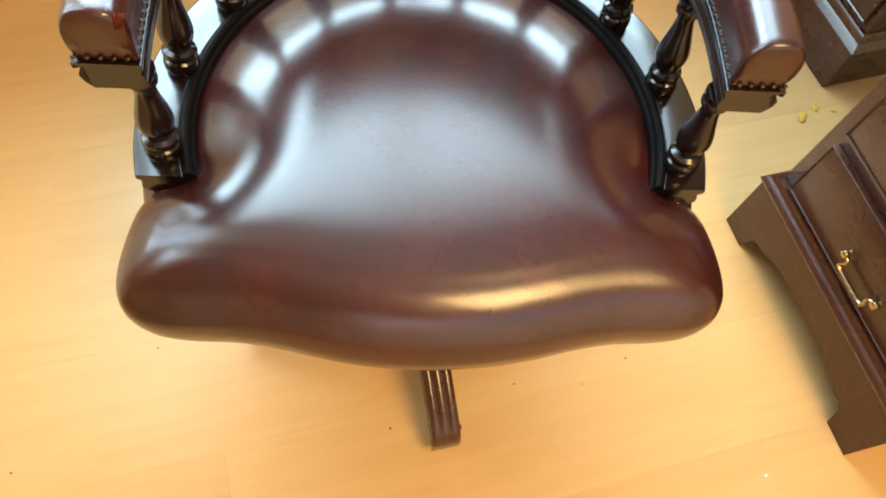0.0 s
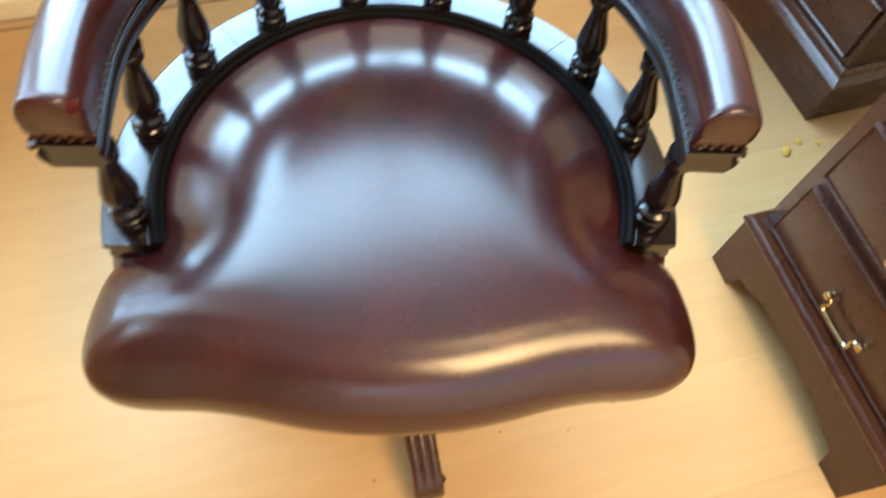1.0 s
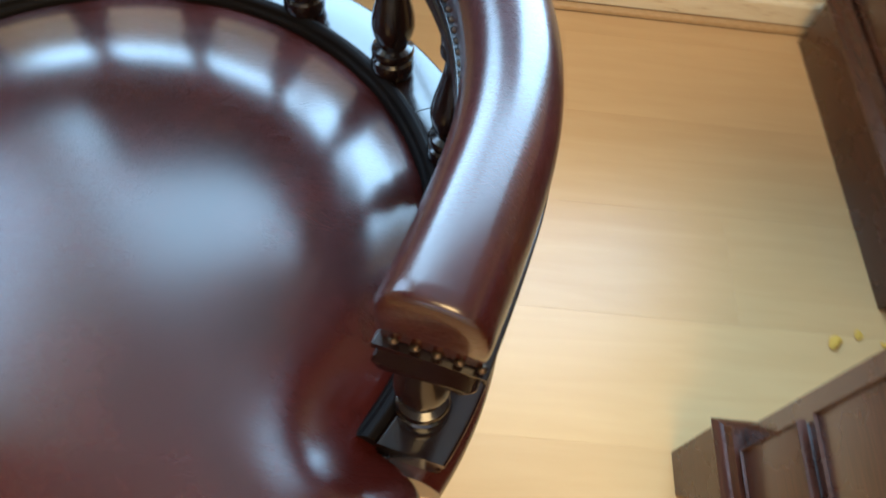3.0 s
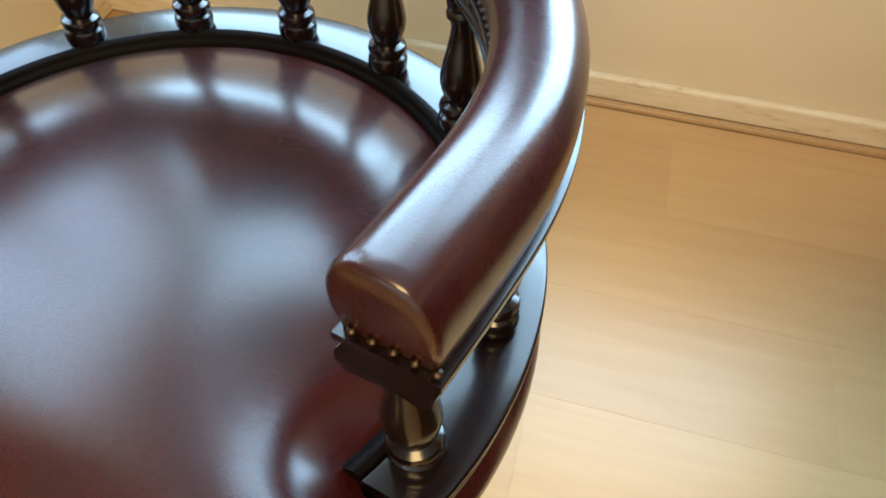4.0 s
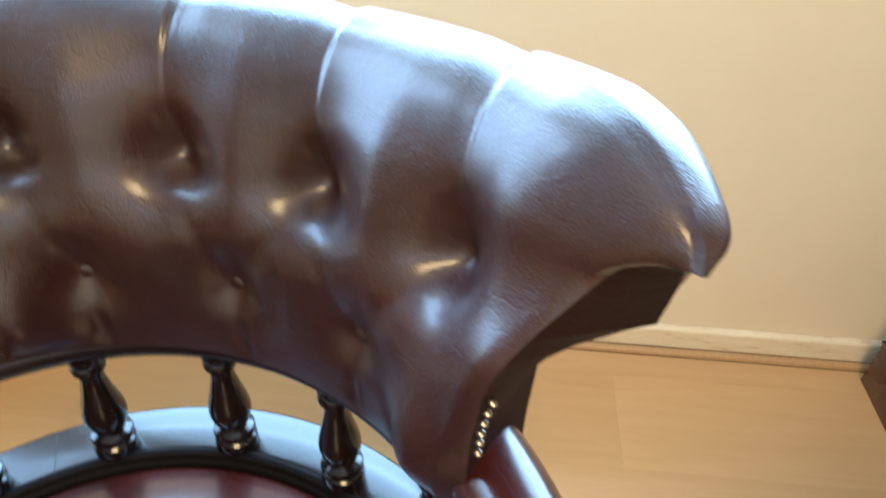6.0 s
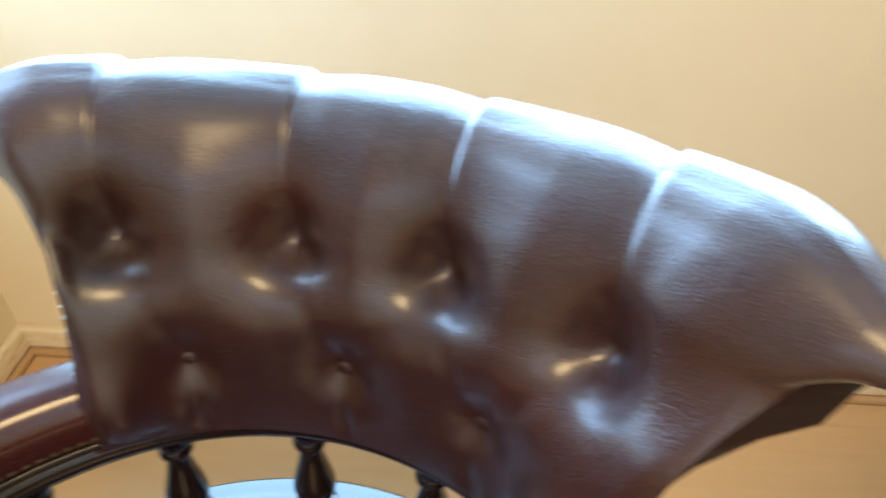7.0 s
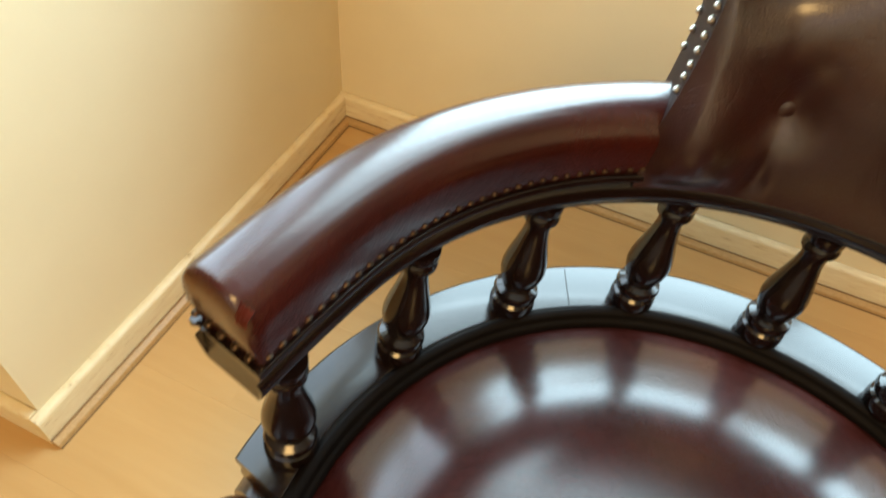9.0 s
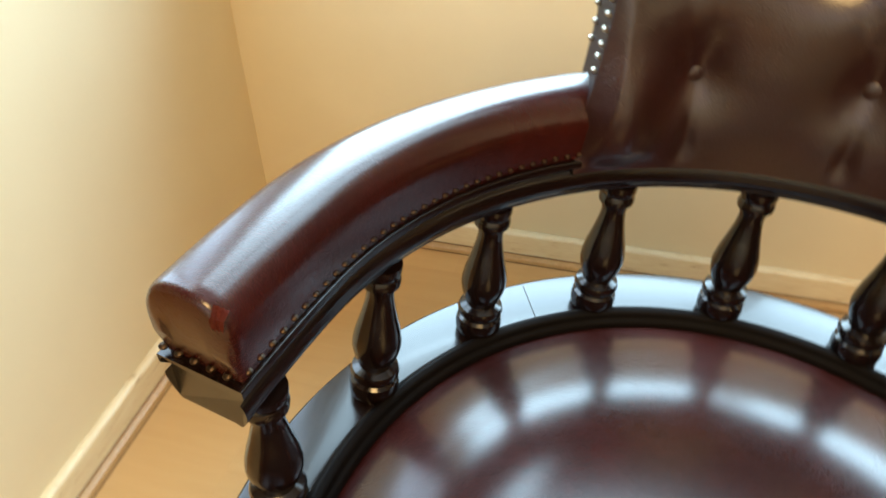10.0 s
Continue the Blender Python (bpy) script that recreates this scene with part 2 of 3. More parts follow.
def arm_sweep(bm, profile, first, last, steps, end_y):
    """A closed profile of (radius, z) carried along the arm rail; end_y(z) is where it ends at the front."""
    rows = [[(*arm_point(r, first + (last - first) * k / steps, end_y(z), 0.007 - 0.005 * smoothstep(0.590, 0.610, z)), z) for r, z in profile] for k in range(steps + 1)]
    vs = grid(bm, rows, close_v=True)
    bm.faces.new(vs[0])
    bm.faces.new(list(reversed(vs[-1])))
    return bm


def smoothstep(a, b, x):
    t = max(0.0, min(1.0, (x - a) / (b - a)))
    return t * t * (3 - 2 * t)


def lerp_list(keys, x):
    """Piecewise smooth reading of (x, value) pairs."""
    for (x0, v0), (x1, v1) in zip(keys, keys[1:]):
        if x <= x1:
            t = max(0.0, (x - x0) / (x1 - x0))
            return v0 + (v1 - v0) * t
    return keys[-1][1]


# ---- the room ----
def wall_boxes(name, boxes, material, label, category="wall"):
    bm = bmesh.new()
    for b in boxes:
        box(bm, *b)
    ob = link(name, bm, material, smooth=30)
    ob.matrix_world = ROOM
    return tagged(ob, label, category, kind="structure")


T = 0.14
u0, u1, z0, z1 = WIN_B
wall_boxes("wall_back", [
    (LEFT_U - T, u0, BACK_V, BACK_V + T, 0, HIGH), (u1, RIGHT_U + T, BACK_V, BACK_V + T, 0, HIGH),
    (u0, u1, BACK_V, BACK_V + T, 0, z0), (u0, u1, BACK_V, BACK_V + T, z1, HIGH)], PAINT, "cream painted plaster wall behind the chair")
v0, v1, z0, z1 = WIN_L
wall_boxes("wall_left", [
    (LEFT_U - T, LEFT_U, END_V, v0, 0, HIGH), (LEFT_U - T, LEFT_U, v1, BACK_V, 0, HIGH),
    (LEFT_U - T, LEFT_U, v0, v1, 0, z0), (LEFT_U - T, LEFT_U, v0, v1, z1, HIGH)], PAINT, "cream painted plaster wall with faint scuffs")
wall_boxes("wall_return", [(FAR_U, LEFT_U - T, END_V, END_V + T, 0, HIGH)], PAINT, "cream painted plaster wall past the corner")
wall_boxes("wall_far_left", [(FAR_U - T, FAR_U, FRONT_V, END_V + T, 0, HIGH)], PAINT, "plain cream plaster wall")
wall_boxes("wall_right", [(RIGHT_U, RIGHT_U + T, FRONT_V, BACK_V, 0, HIGH)], PAINT, "plain cream plaster wall")
u0, u1, z0, z1 = WIN_FILL
wall_boxes("wall_front", [
    (FAR_U - T, u0, FRONT_V - T, FRONT_V, 0, HIGH), (u1, RIGHT_U + T, FRONT_V - T, FRONT_V, 0, HIGH),
    (u0, u1, FRONT_V - T, FRONT_V, 0, z0), (u0, u1, FRONT_V - T, FRONT_V, z1, HIGH)], PAINT, "plain cream plaster wall")
wall_boxes("ceiling", [(FAR_U - T, RIGHT_U + T, FRONT_V - T, BACK_V + T, HIGH, HIGH + 0.1)], DIM_CEILING, "plain ceiling, greyed to stand in for weak light", "ceiling")


def window(name, m, width, height):
    """A white frame with one mullion, in the plane y = 0, its corner at the origin."""
    root = empty(name, ROOM @ m)
    tagged(root, "white painted window frame with one mullion", "window", kind="structure")
    w = 0.045
    for x0, x1, a, b in ((0, width, 0, w), (0, width, height - w, height), (0, w, w, height - w), (width - w, width, w, height - w), (width / 2 - w / 2, width / 2 + w / 2, w, height - w)):
        part("frame_bar", box(bmesh.new(), x0, x1, 0.0, 0.05, a, b, 0.006), WHITE_FRAME, root)
    return root


window("window_1", pose(WIN_B[0], BACK_V + 0.03, WIN_B[2]), WIN_B[1] - WIN_B[0], WIN_B[3] - WIN_B[2])
window("window_2", pose(LEFT_U - 0.03, WIN_L[0], WIN_L[2], 0, 0, 90), WIN_L[1] - WIN_L[0], WIN_L[3] - WIN_L[2])

# Unseen window, added only to house the front fill lamp.
window("fill_window_3", pose(WIN_FILL[1], FRONT_V - 0.03, WIN_FILL[2], 0, 0, 180), WIN_FILL[1] - WIN_FILL[0], WIN_FILL[3] - WIN_FILL[2])


# skirting: a board with a rounded top and a slim strip on the floor before it
def skirting(name, start, end, inside, strip=True):
    """Along the wall from start to end (u, v); inside points into the room."""
    bm = bmesh.new()
    profile = rounded([(0, 0), (0.016, 0), (0.016, 0.060), (0, 0.060)], [0, 0, 0.012, 0.004], 4)
    rows = [[(p[0] + d * inside[0], p[1] + d * inside[1], z) for d, z in profile] for p in (start, end)]
    vs = grid(bm, rows, close_v=True)
    bm.faces.new(vs[0])
    bm.faces.new(list(reversed(vs[1])))
    ob = link(name, bm, SKIRTING)
    ob.matrix_world = ROOM
    tagged(ob, "worn cream gloss skirting board along the wall", "skirting board", kind="structure")
    if not strip:
        return ob
    bm = bmesh.new()
    profile = rounded([(0.017, 0.001), (0.030, 0.001), (0.028, 0.009), (0.017, 0.012)], [0, 0.001, 0.003, 0], 3)
    rows = [[(p[0] + d * inside[0], p[1] + d * inside[1], z) for d, z in profile] for p in (start, end)]
    vs = grid(bm, rows, close_v=True)
    bm.faces.new(vs[0])
    bm.faces.new(list(reversed(vs[1])))
    part("beading_strip", bm, STRIP, ob, "slim wooden strip closing the floor edge")
    for d0, d1, top in ((0.0152, 0.0190, 0.0126), (0.0285, 0.0318, 0.0016)):
        bm = bmesh.new()
        rows = [[(p[0] + d * inside[0], p[1] + d * inside[1], z) for d, z in ((d0, 0.0004), (d1, 0.0004), (d1, top), (d0, top))] for p in (start, end)]
        vs = grid(bm, rows, close_v=True)
        bm.faces.new(vs[0])
        bm.faces.new(list(reversed(vs[1])))
        part("dirty_joint", bm, GRIME, ob, "dark dirt-filled joint along the strip")
    return ob


STRIP = make_wood("beech_strip", (0.40, 0.24, 0.095), (0.50, 0.31, 0.14), 0.35, (20, 20, 20), coat=0.1)
GRIME = make_wall("joint_grime", (0.17, 0.095, 0.040), (0.28, 0.165, 0.07))
skirting("baseboard_back", (LEFT_U + 0.0, BACK_V), (RIGHT_U, BACK_V), (0, -1))
skirting("baseboard_left", (LEFT_U, END_V - 0.016), (LEFT_U, BACK_V - 0.0165), (1, 0))
skirting("baseboard_return", (FAR_U, END_V), (LEFT_U - 0.0005, END_V), (0, -1), strip=False)

# floor: laminate boards on an underlay
floor = wall_boxes("floor", [(FAR_U - T, RIGHT_U + T, FRONT_V - T, BACK_V + T, -0.10, -0.008)], SCREED, "light beech laminate floor with faint board joints", "floor")
BOARD_W, BOARD_L = 0.193, 1.28


def board_piece(start, end):
    """A board, or what is left of it between start and end."""
    bm = bmesh.new()
    box(bm, start, end, 0.0, BOARD_W, -0.008, 0.0)
    bmesh.ops.bevel(bm, geom=[e for e in bm.edges if all(v.co.z > -0.001 for v in e.verts)], offset=0.0003, segments=1, affect="EDGES")
    return link("board", bm, LAMINATE, floor, smooth=20)


whole_board = None
offsets = (0.0, 0.47, 0.85, 0.22, 0.63, 1.05)
row = 0
v = BACK_V - 0.278 + 2 * BOARD_W
while v > FRONT_V - 0.1:
    v -= BOARD_W
    if v + BOARD_W > BACK_V + T:
        continue
    low = (LEFT_U if v > END_V else FAR_U) - 0.07
    high = RIGHT_U + 0.07
    u = FAR_U - 0.1 - offsets[row % 6]
    row += 1
    while u < high:
        start, end = max(0.0, low - u), min(BOARD_L, high - u)
        if end - start == BOARD_L and whole_board:
            shared("board", whole_board.data, floor, pose(u, v, 0))
        elif end - start > 0.01:
            piece = board_piece(start, end)
            piece.matrix_basis = pose(u, v, 0)
            if end - start == BOARD_L:
                whole_board = piece
        u += BOARD_L


# ---- the captain's chair ----
CY = -0.04           # axis of the seat rim
AY = -0.027          # axis of the arm rail
RIM_Z, RAIL_Z = 0.459, 0.580
SPINDLES = (11.0, 33.3, 55.0, 76.7, 99.5)

chair = empty("captains_chair")
tagged(chair, "oxblood leather captain's swivel chair with dark turned spindles", "chair")


def build_rim():
    profile = rounded([(0.2648, 0.430), (0.2648, 0.459), (0.311, 0.459), (0.311, 0.452), (0.306, 0.449), (0.306, 0.444), (0.309, 0.441), (0.309, 0.433), (0.304, 0.430)],
                      [0.0, 0.002, 0.003, 0.002, 0.001, 0.001, 0.002, 0.003, 0.0], 3)
    rim = part("seat_rim", ring_sweep(bmesh.new(), profile, -0.034, -1, 1, 96, end_y=-0.117), EBONY, chair, "polished dark horseshoe rim holding the spindles")
    bead = rounded([(0.2480, 0.436), (0.2478, 0.4520), (0.2500, 0.4570), (0.2530, 0.4585), (0.2545, 0.4630), (0.2600, 0.4655), (0.2645, 0.4615), (0.2645, 0.436)], [0.0, 0.003, 0.003, 0.0015, 0.002, 0.002, 0.001, 0.0], 4)
    part("rim_bead", ring_sweep(bmesh.new(), bead, -0.034, -1, 1, 96, end_y=-0.1165), BEAD, rim, "near-black inner bead round the seat")
    for side in (-1, 1):          # glued joints across the rim
        for angle in (44.0,):
            bm = bmesh.new()
            a = radians(side * angle)
            box(bm, -0.0004, 0.0004, -0.0235, 0.0235, -0.0002, 0.00025)
            ob = part("joint_line", bm, CRACK, rim)
            ob.matrix_basis = pose(0.2865 * math.sin(a), CY + 0.2865 * math.cos(a), 0.459, 0, 0, -side * angle - 6)


CRACK = make_wood("dark_glue_line", (0.004, 0.003, 0.002), (0.008, 0.005, 0.004), 0.6, (4, 4, 4), coat=0.0)
build_rim()


def build_spindles():
    h = RAIL_Z - RIM_Z + 0.004
    profile = [(0.004, 0.0), (0.0165, 0.0), (0.0185, 0.004), (0.0190, 0.010), (0.0180, 0.016), (0.0150, 0.0185), (0.0175, 0.0205), (0.0185, 0.024), (0.0172, 0.028),
               (0.0125, 0.0305), (0.0135, 0.034), (0.0165, 0.042), (0.0180, 0.050), (0.0178, 0.056), (0.0160, 0.066), (0.0130, 0.078), (0.0105, 0.090), (0.0095, 0.099),
               (0.0105, 0.105), (0.0135, 0.108), (0.0140, 0.112), (0.0125, 0.1155), (0.0135, 0.1175), (0.0140, 0.121), (0.0140, h), (0.004, h)]
    first = None
    for side in (-1, 1):
        for a in SPINDLES:
            foot = Vector((side * 0.2785 * math.sin(radians(a)), CY + 0.2785 * math.cos(radians(a)), RIM_Z))
            x_top, y_top = side * 0.272 * math.sin(radians(a)), AY + 0.272 * math.cos(radians(a))
            head = Vector((x_top * (1 - 0.01 * smoothstep(60, 80, a)), y_top - 0.012 * smoothstep(85, 99, a), RAIL_Z))
            way = head - foot
            m = Matrix.Translation(foot) @ way.to_track_quat("Z", "Y").to_matrix().to_4x4()
            if first is None:
                first = part("spindle", lathe(bmesh.new(), profile, 28), EBONY, chair, "turned dark baluster spindle")
                first.matrix_basis = m
            else:
                shared("spindle", first.data, chair, m)["label"] = "turned dark baluster spindle"


build_spindles()

# seat cushion: half outline from the front centre to the rear centre
FRONT = [(0.0, -0.303), (0.055, -0.3005), (0.105, -0.292), (0.150, -0.280), (0.195, -0.2725), (0.238, -0.2715), (0.268, -0.2675), (0.290, -0.255), (0.3015, -0.235), (0.3040, -0.212), (0.3015, -0.180), (0.296, -0.150), (0.286, -0.130), (0.268, -0.121), (0.250, -0.117), (0.2435, -0.105)]


def seat_outline():
    """Right half as (x, y, frontness)."""
    pts = []
    for (xa, ya), (xb, yb) in zip(FRONT, FRONT[1:]):
        for k in range(4):
            t = k / 4
            x, y = 1.012 * (xa + (xb - xa) * t), ya + (yb - ya) * t - 0.003
            pts.append([x, y, 1.0 - smoothstep(-0.15, -0.112, y)])
    start = math.degrees(math.atan2(0.2435, -0.105 + 0.034))
    for k in range(41):
        a = radians(start * (1 - k / 40))
        pts.append([0.2495 * math.sin(a), -0.034 + 0.2495 * math.cos(a), 0.0])
    for _ in range(3):
        old = [tuple(p) for p in pts]
        for i in range(1, len(pts) - 1):
            for c in range(3):
                pts[i][c] = (old[i - 1][c] + 2 * old[i][c] + old[i + 1][c]) / 4
    return pts


def build_seat():
    half = seat_outline()
    loop = [tuple(p) for p in half] + [(-x, y, w) for x, y, w in reversed(half[1:-1])]
    cx, cy = 0.0, -0.115
    edge_pts = np.array([(x, y) for x, y, w in loop])

    def height(px, py):
        front = 1 - smoothstep(-0.19, -0.075, py)
        gap = math.sqrt(((edge_pts - (px, py)) ** 2).sum(axis=1).min())
        t = min(1.0, gap / (0.138 - 0.053 * front))
        soft, roll = 1 - (1 - t) ** 2.6, (max(0.0, 1 - (1 - t) ** 2.6)) ** 0.55
        dome = 0.011 + 0.022 * (1 - (px / 0.38) ** 2 - ((py + 0.18) / 0.33) ** 2)
        return 0.4515 - 0.0235 * front + (0.0305 + 0.0235 * front) * (soft + (roll - soft) * front) + 0.6 * dome * (1 - (1 - t) ** 2)

    ring = [(math.cos(2 * math.pi * k / 9), math.sin(2 * math.pi * k / 9)) for k in range(9)]

    def eased(px, py):
        """The height, averaged over a small disc that stays inside the outline."""
        gap = math.sqrt(((edge_pts - (px, py)) ** 2).sum(axis=1).min())
        reach = min(0.75 * gap, 0.045)
        total = height(px, py)
        for cxk, syk in ring:
            total += height(px + reach * cxk, py + reach * syk) + height(px + 0.5 * reach * cxk, py + 0.5 * reach * syk)
        return total / 19

    rows = []
    steps = 44
    for x, y, w in loop:
        row = []
        edge = height(x, y)
        for k in range(1, steps + 1):
            s = 1 - (1 - k / steps) ** 1.7
            px, py = cx + (x - cx) * s, cy + (y - cy) * s
            row.append((px, py, eased(px, py)))
        for inset, drop in ((0.0005, 0.010), (0.003, 0.022), (0.008, 0.034), (0.016, 0.042), (0.03, 0.045)):
            r = math.hypot(x - cx, y - cy)
            g = 1 - inset * (0.3 + 0.7 * w) / r
            row.append((cx + (x - cx) * g, cy + (y - cy) * g, edge - drop))
        rows.append(row)
    bm = bmesh.new()
    vs = grid(bm, rows, close_u=True)
    top = bm.verts.new((cx, cy, eased(cx, cy)))
    for i in range(len(vs)):
        bm.faces.new((vs[i][0], vs[(i + 1) % len(vs)][0], top))
    bm.faces.new([r[-1] for r in vs])
    part("seat", bm, LEATHER, chair, "domed oxblood leather seat with a bowed front", 60)
    apron = rounded([(0.20, 0.365), (0.20, 0.4295), (0.300, 0.4295), (0.315, 0.412), (0.316, 0.390), (0.290, 0.365)], [0, 0, 0.006, 0.014, 0.014, 0.008], 4)
    part("seat_apron", ring_sweep(bmesh.new(), apron, CY, -1, 1, 72, end_y=-0.125), LEATHER, chair, "oxblood leather band under the rim", 60)
    bm = bmesh.new()
    box(bm, -0.20, 0.20, -0.24, 0.16, 0.350, 0.3745, 0.006)
    part("seat_board", bm, EBONY, chair)


build_seat()


def build_arms():
    wood = rounded([(0.268, 0.583), (0.299, 0.583), (0.3035, 0.586), (0.3035, 0.5895), (0.3050, 0.5910), (0.3085, 0.598), (0.3070, 0.6070), (0.3045, 0.6100), (0.3092, 0.6132), (0.3092, 0.619),
                    (0.2518, 0.619), (0.2518, 0.6132), (0.2560, 0.6100), (0.2530, 0.6070), (0.2515, 0.598), (0.2560, 0.5910), (0.2585, 0.5895), (0.2585, 0.586)],
                   [0.001, 0.001, 0.002, 0.001, 0.001, 0.004, 0.003, 0.001, 0.001, 0.001, 0.001, 0.001, 0.001, 0.003, 0.004, 0.001, 0.001, 0.002], 3)
    rail = part("arm_rail", arm_sweep(bmesh.new(), wood, -1, 1, 120, end_y=lambda z: -0.1115 if z > 0.6115 else -0.1085 if z > 0.609 else -0.1125 if z > 0.590 else -0.1065), EBONY, chair, "moulded dark arm rail")
    for side in (-1, 1):
        rows = []
        steps = 60
        end_y = -0.1060
        pad = rounded([(0.2545, 0.6192), (0.2525, 0.633), (0.2505, 0.657), (0.261, 0.6735), (0.279, 0.676), (0.296, 0.6725), (0.3065, 0.656), (0.3072, 0.634), (0.305, 0.6192)],
                      [0.001, 0.006, 0.009, 0.008, 0.008, 0.008, 0.010, 0.006, 0.001], 4)
        mid_r, mid_z = 0.280, 0.645
        bm = bmesh.new()
        for k in range(steps + 1):
            row = []
            for r, z in pad:
                x, y = arm_point(r, 0.34 + 0.66 * k / steps, end_y)
                sag = 0.006 * (1 - smoothstep(0.45, 0.95, 0.34 + 0.66 * k / steps)) * smoothstep(0.630, 0.668, z)
                row.append((side * x, y, z - sag))
            rows.append(row)
        for inset, push in ((0.02, 0.0022), (0.06, 0.0040), (0.14, 0.0050), (0.45, 0.0056)):
            row = []
            for x, y, z in rows[steps]:
                keep = 0.35 + 0.65 * smoothstep(0.619, 0.640, z)
                row.append((x + (side * mid_r - x) * inset, end_y - push * keep, z + (mid_z - z) * inset))
            rows.append(row)
        vs = grid(bm, rows, close_v=True)
        bm.faces.new(vs[0])
        bm.faces.new(list(reversed(vs[-1])))
        part("arm_pad", bm, LEATHER, chair, "padded oxblood leather armrest", 50)
    return rail


rail = build_arms()

# back: a curved, buttoned leather wall that rolls over outwards at the top
BACK_PROFILE = [(0.262, 0.606), (0.259, 0.64), (0.258, 0.68), (0.260, 0.72), (0.266, 0.753), (0.279, 0.786), (0.295, 0.816), (0.314, 0.842), (0.334, 0.857), (0.356, 0.857), (0.377, 0.845), (0.388, 0.824), (0.389, 0.802), (0.384, 0.783), (0.372, 0.768)]
BACK_OUTER = [(0.372, 0.768), (0.362, 0.759), (0.351, 0.748), (0.341, 0.730), (0.331, 0.695), (0.323, 0.655), (0.318, 0.613)]
UPPER = (-31.0, -9.5, 10.5, 31.5)
LOWER = (-25.0, -2.0, 19.5)
UPPER_Z, LOWER_Z = 0.775, 0.676


def along(profile, t):
    """Point at the share t of a polyline's length, with eased corners."""
    lengths = [0.0]
    for a, b in zip(profile, profile[1:]):
        lengths.append(lengths[-1] + math.dist(a, b))
    def at(q):
        d = max(0.0, min(1.0, q)) * lengths[-1]
        for i in range(len(profile) - 1):
            if d <= lengths[i + 1] + 1e-9:
                f = (d - lengths[i]) / (lengths[i + 1] - lengths[i])
                return Vector((profile[i][0] + (profile[i + 1][0] - profile[i][0]) * f, profile[i][1] + (profile[i + 1][1] - profile[i][1]) * f))
    return (at(t - 0.025) + 2 * at(t) + at(t + 0.025)) / 4


def half_span(z, r, side=1):
    """Half the back's opening angle at a height."""
    base = lerp_list([(0.60, 42.0), (0.66, 44.0), (0.70, 44.0), (0.74, 44.4), (0.77, 45.6), (0.80, 47.6), (0.83, 50.0), (0.87, 52.6)] if side > 0 else [(0.60, 42.0), (0.66, 41.0), (0.70, 39.3), (0.74, 38.0), (0.77, 38.0), (0.80, 39.8), (0.83, 41.6), (0.87, 43.2)], z)
    if r < 0.34:
        return base
    return lerp_list([(0.76, 47.0), (0.79, 49.6), (0.82, 51.6), (0.85, 52.6)] if side > 0 else [(0.76, 38.6), (0.79, 40.2), (0.82, 42.0), (0.85, 43.0)], z)


def outer_span(z, side=1):
    if side < 0:
        return lerp_list([(0.60, 39.5), (0.655, 37.2), (0.70, 35.6), (0.73, 35.8), (0.75, 36.6), (0.768, 37.8)], z)
    return lerp_list([(0.60, 40.5), (0.655, 39.2), (0.70, 38.3), (0.715, 39.2), (0.733, 41.6), (0.75, 45.0), (0.760, 47.0), (0.768, 48.0)], z)


def fold(phi, a0, a1, t):
    """Distance in degrees from a line that runs from a0 to a1."""
    return abs(phi - (a0 + (a1 - a0) * t))


def tuft(phi, z, r):
    """How far the leather is drawn in, in metres."""
    pulls = []
    if r < 0.34:
        for rowz, row in ((UPPER_Z, UPPER), (LOWER_Z, LOWER)):
            for b in row:
                q = math.hypot((phi - b) * 0.0047, (z - rowz) * (0.62 if z > rowz else 1.0))
                pulls.append((1.0 if row is UPPER else 0.42) * (0.021 * math.exp(-(q / 0.017) ** 2) + 0.017 * math.exp(-(q / 0.036) ** 2)))
    if r < 0.33:
        t = (z - LOWER_Z) / (UPPER_Z - LOWER_Z)
        inside = smoothstep(-0.1, 0.25, t) * (1 - smoothstep(0.75, 1.1, t))
        for b in LOWER:
            for c in UPPER:
                if abs(b - c) < 15:
                    pulls.append(0.0045 * inside * math.exp(-(fold(phi, b, c, t) / 2.8) ** 2))
    rise = smoothstep(UPPER_Z - 0.01, UPPER_Z + 0.02, z) if r < 0.33 else 1.0
    t = smoothstep(0.265, 0.40, r)
    for b in UPPER:
        step = phi - (b + (b * 0.86 - b) * t)
        q = abs(step)
        pulls.append(rise * (0.0007 * math.exp(-(q / 0.45) ** 2) + 0.0048 * math.exp(-((q if step * b < 0 else 7 * q) / 3.6) ** 2)) * (1 - 0.5 * smoothstep(0.33, 0.39, r)))
        if r < 0.33:
            climb = smoothstep(UPPER_Z - 0.015, UPPER_Z + 0.01, z) * (1 - smoothstep(UPPER_Z + 0.012, UPPER_Z + 0.062, z))
            pulls.append(0.018 * climb * math.exp(-((q if step * b < 0 else 3.0 * q) / 3.0) ** 2))
    sink = 1 - smoothstep(LOWER_Z - 0.02, LOWER_Z + 0.005, z)
    for b in LOWER:
        pulls.append(0.0045 * sink * math.exp(-((phi - b) / 1.8) ** 2))
    d = sum(p ** 3 for p in pulls) ** (1 / 3)
    ear = 0.017 * math.exp(-((abs(phi) - 35.5) / 5.5) ** 2) * math.exp(-((z - 0.655) / 0.042) ** 2)
    return d - 0.007 * smoothstep(0.76, 0.82, z) - ear


def wing_drop(f):
    """How far the roll tapers towards its ends."""
    return 0.012 * max(0.0, (abs(f) - 0.62) / 0.38) ** 2


ROLL = Vector((0.335, 0.805))


